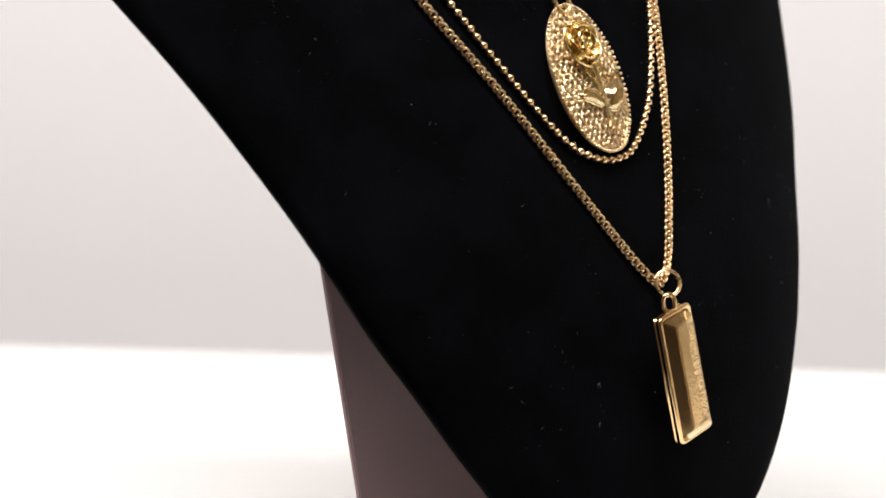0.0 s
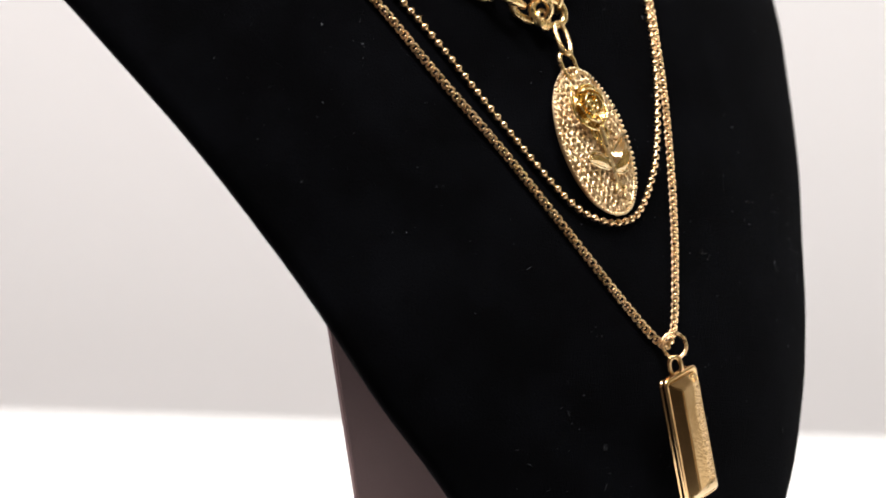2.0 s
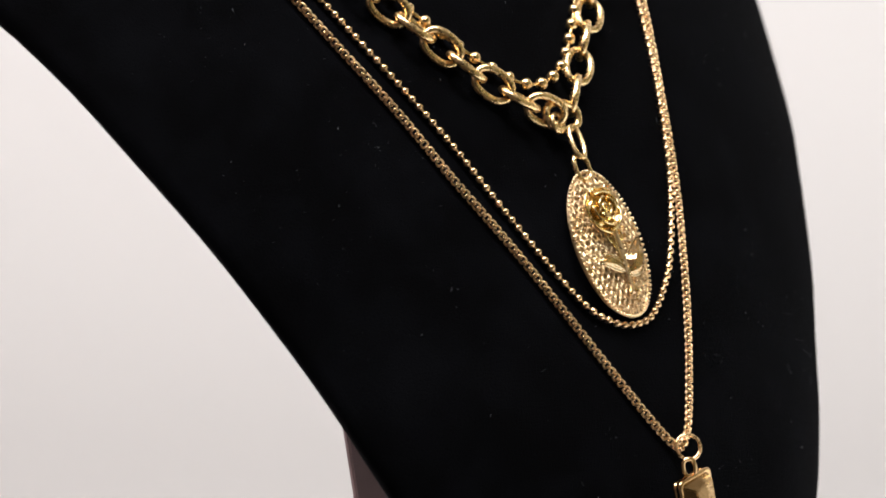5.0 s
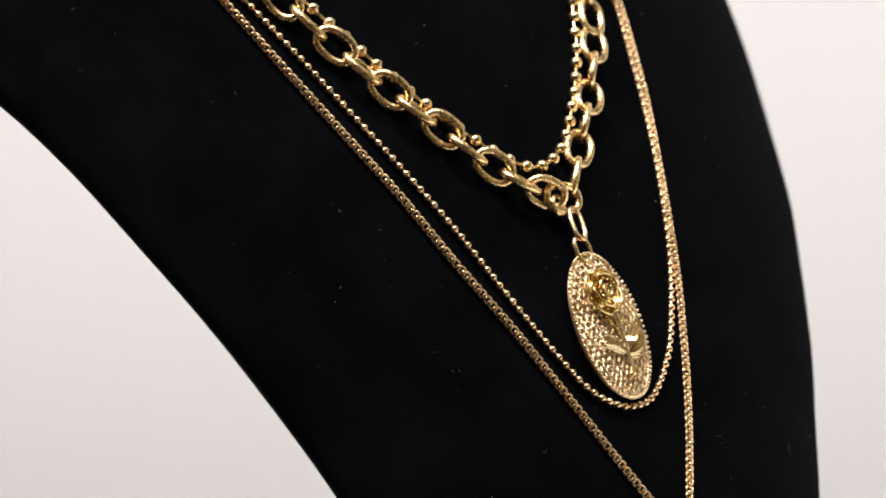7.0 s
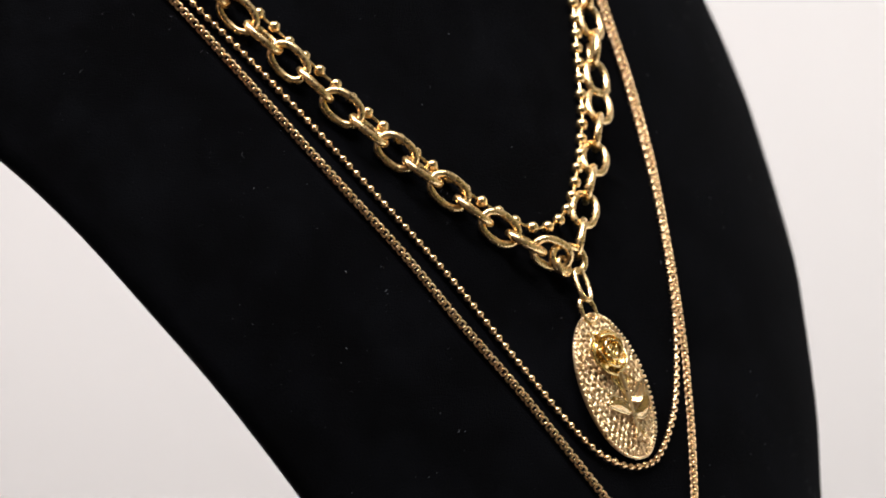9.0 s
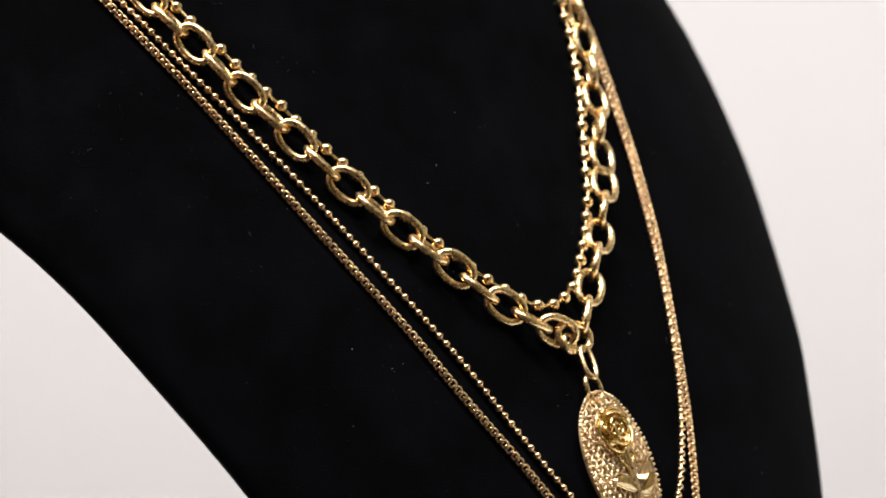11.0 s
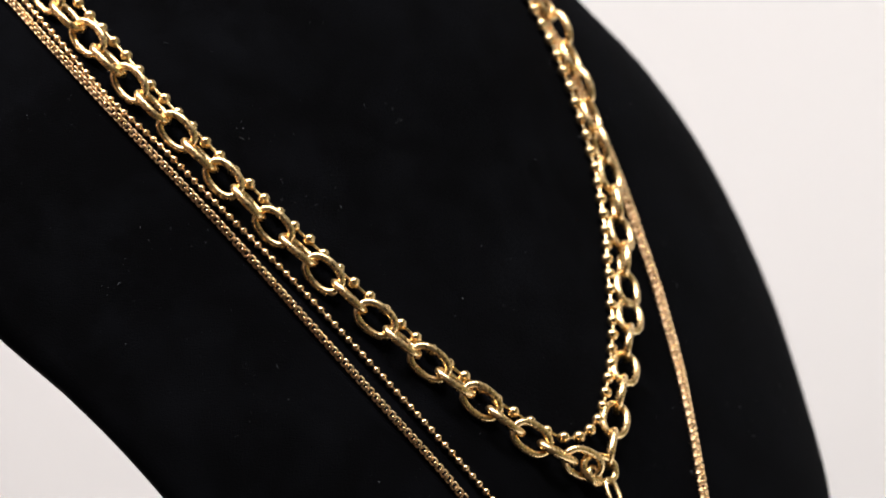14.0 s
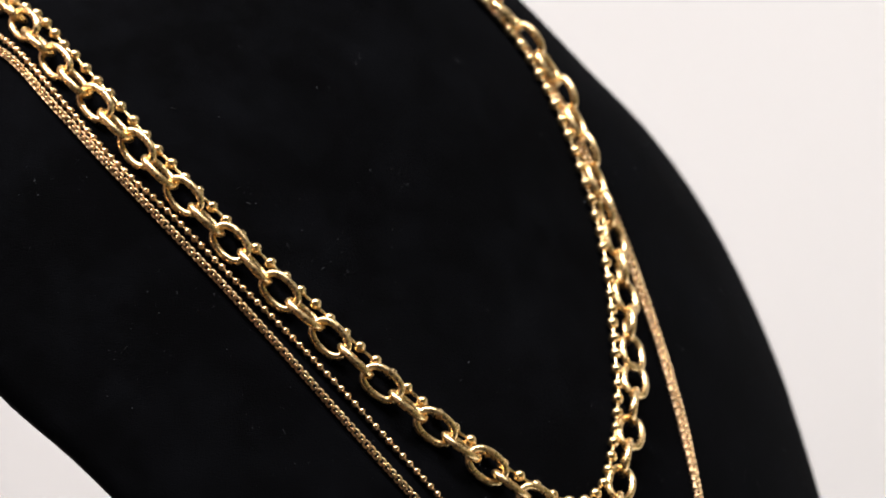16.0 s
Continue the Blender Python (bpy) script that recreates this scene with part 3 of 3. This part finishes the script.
def leaf_bm(points, width, height):
    """A folded leaf along points."""
    bm = bmesh.new()
    rows = []
    n = len(points)
    for i, (x, y) in enumerate(points):
        a, b = points[max(0, i - 1)], points[min(n - 1, i + 1)]
        d = Vector((b[0] - a[0], b[1] - a[1])).normalized()
        w = width * max(0.03, math.sin(math.pi * (0.06 + 0.94 * i / (n - 1))) ** 0.8)
        z = height * math.sin(math.pi * (0.15 + 0.7 * i / (n - 1)))
        rows.append([bm.verts.new((x - d.y * w * s, y + d.x * w * s, 0.0013 + z * q)) for s, q in ((k / 4, 0.1 + 0.9 * math.cos(math.pi / 8 * k) ** 0.7 - (0.22 if k == 0 else 0)) for k in range(-4, 5))])
    for a, b in zip(rows, rows[1:]):
        for j in range(8):
            bm.faces.new((a[j], a[j + 1], b[j + 1], b[j]))
    lines = [[r[k].co.copy() for r in rows] for k in (0, 8)]
    bmesh.ops.solidify(bm, geom=bm.faces[:], thickness=0.0004)
    for line in lines:
        tube_bm([p + Vector((0, 0, 0.0002)) for p in line], 0.00024, sides=6, bm=bm)
    bmesh.ops.recalc_face_normals(bm, faces=bm.faces[:])
    return bm


stem = [(0.0010 + 0.0003 * math.sin(t * 5), 0.0040 - 0.0160 * t, 0.0019 - 0.0004 * t) for t in (k / 14 for k in range(15))]
part("stem", tube_bm(stem, lambda s: 0.00062 - 0.0001 * s, sides=8), GOLD_MEDAL, medal, at=MEDAL)
for dx, y0 in ((-0.0010, -0.0075), (0.0011, -0.0075), (-0.0007, 0.0032), (0.0009, 0.0030)):
    twig = [(0.0010 + dx * (t * t * 1.4 if y0 < 0 else 1 - 0.5 * t), y0 - (0.0048 if y0 < 0 else 0.0085) * t, 0.0016) for t in (k / 6 for k in range(7))]
    part("stem_shoot", tube_bm(twig, 0.0004, sides=6), GOLD, medal, at=MEDAL)
part("leaf", leaf_bm([(0.0012 + 0.0058 * t + 0.0004 * t * t, -0.0068 + 0.0072 * t * t) for t in (k / 10 for k in range(11))], 0.0025, 0.0026), GOLD_LEAF, medal, "polished gold leaf", at=MEDAL)
part("leaf", leaf_bm([(0.0008 - 0.0066 * t, -0.0068 + 0.0012 * math.sin(3.1 * t) + 0.0024 * t) for t in (k / 10 for k in range(11))], 0.0017, 0.0014), GOLD_LEAF, medal, "polished gold leaf", at=MEDAL)
for side, reach, drop in ((-1, 0.0034, 0.0050), (-1, 0.0020, 0.0066), (1, 0.0026, 0.0052), (1, 0.0014, 0.0070)):
    curl = [(0.0006 + side * reach * math.sin(math.pi * t) * (1 - 0.35 * t), 0.0036 - drop * t, 0.0016 + 0.0005 * math.sin(math.pi * t)) for t in (k / 12 for k in range(13))]
    part("sepal", tube_bm(curl, lambda q: 0.0003 - 0.00012 * q, sides=6), GOLD_ROSE, medal, at=MEDAL)
part("bail", oval_link_bm(0.0070, 0.0054, 0.0011), GOLD, medal, at=MEDAL @ pose(-0.0003, MB + 0.0009, 0.0003, 0, 0, 90))
low = frame_of((CP, SP, 0.0), (-0.0030, 0.0050, 0.0095), JUMP_MID)
part("connecting_ring", ring_bm(0.0021, 0.0011), GOLD, cable, at=frame_of((0.45, 0.85, 0.2), (-0.35, 0.0, 1.0), (0.02495, -0.0165, 0.14345)))
part("jump_link", oval_link_bm(0.0090, 0.0041, 0.0011), GOLD, cable, at=low @ pose(0.0002, -0.0006, 0.0006, 0, -4, 0) @ pose(0, 0, 0, 0, 0, 90))


# ---- bar pendant ----
BAR = frame_of((0.0073, 0.0090, 0.0033), (-0.0053, -0.0055, 0.0264), BAR_MID)
BW, BL = 0.0116, 0.0282


def slab_bm():
    """A flat slab with round corners and softened rims."""
    bm = bmesh.new()
    rings = []
    for inset, z in ((0.0006, -0.0015), (0.0002, -0.0013), (0.0002, -0.0009), (0.0003, -0.0007), (0.0003, -0.0004), (0.0001, -0.0002), (0.0, 0.0004), (0.0002, 0.0008), (0.0006, 0.0009), (0.0009, 0.0006)):
        ring = []
        r = 0.0013 - inset * 0.6
        for cx, cy, a0 in ((1, 1, 0), (-1, 1, 90), (-1, -1, 180), (1, -1, 270)):
            for k in range(6):
                a = radians(a0 + 18 * k)
                ring.append(bm.verts.new((cx * (BW / 2 - inset - r) + r * math.cos(a), cy * (BL / 2 - inset - r) + r * math.sin(a), z)))
        rings.append(ring)
    for p, q in zip(rings, rings[1:]):
        for j in range(24):
            bm.faces.new((p[j], p[(j + 1) % 24], q[(j + 1) % 24], q[j]))
    bm.faces.new(rings[0][::-1])
    bm.faces.new(rings[-1])
    return bm


def ingot_bm():
    """The raised block with sloping sides on the slab."""
    bm = bmesh.new()
    a = [bm.verts.new((x * (BW / 2 - 0.0009), y * (BL / 2 - 0.0011), 0.0005)) for x, y in ((-1, -1), (1, -1), (1, 1), (-1, 1))]
    b = [bm.verts.new((x, y, z)) for x, y, z in ((-0.0030, -0.0112, 0.0027), (0.0040, -0.0098, 0.0021), (0.0040, 0.0118, 0.0021), (-0.0028, 0.0112, 0.0027))]
    bm.faces.new(b)
    bm.faces.new(a[::-1])
    for i in range(4):
        bm.faces.new((a[i], a[(i + 1) % 4], b[(i + 1) % 4], b[i]))
    bmesh.ops.recalc_face_normals(bm, faces=bm.faces[:])
    bmesh.ops.bevel(bm, geom=[e for e in bm.edges if max(v.co.z for v in e.verts) > 0.001], offset=0.00022, segments=2, affect="EDGES")
    return bm


bar = part("bar_pendant", slab_bm(), GOLD_BAR, box, "faceted gold bar pendant", True, at=BAR)
BASE[bar] = BAR
part("ingot", ingot_bm(), GOLD_FACE, bar, "", False, at=BAR)
band = box_bm(0.0088, 0.0022, 0.0011, 0.0005, (0.0004, -BL / 2 + 0.0020, 0.0011), 3)
part("end_band", band, GOLD_MEDAL, bar, "", True, at=BAR)
part("bail", oval_link_bm(0.0048, 0.0036, 0.0010), GOLD_BAR, bar, at=BAR @ pose(0.0, BL / 2 + 0.0014, -0.0004, 0, 0, 90) @ pose(0, 0, 0, -35))
ring_at = frame_of((0.95, 0.12, 0.2), (-0.1, 0.25, 1.0), RING_MID)
part("jump_ring", ring_bm(0.0027, 0.00085), GOLD_PALE, box, at=ring_at @ pose(0, 0, 0, 0, 12, 0))
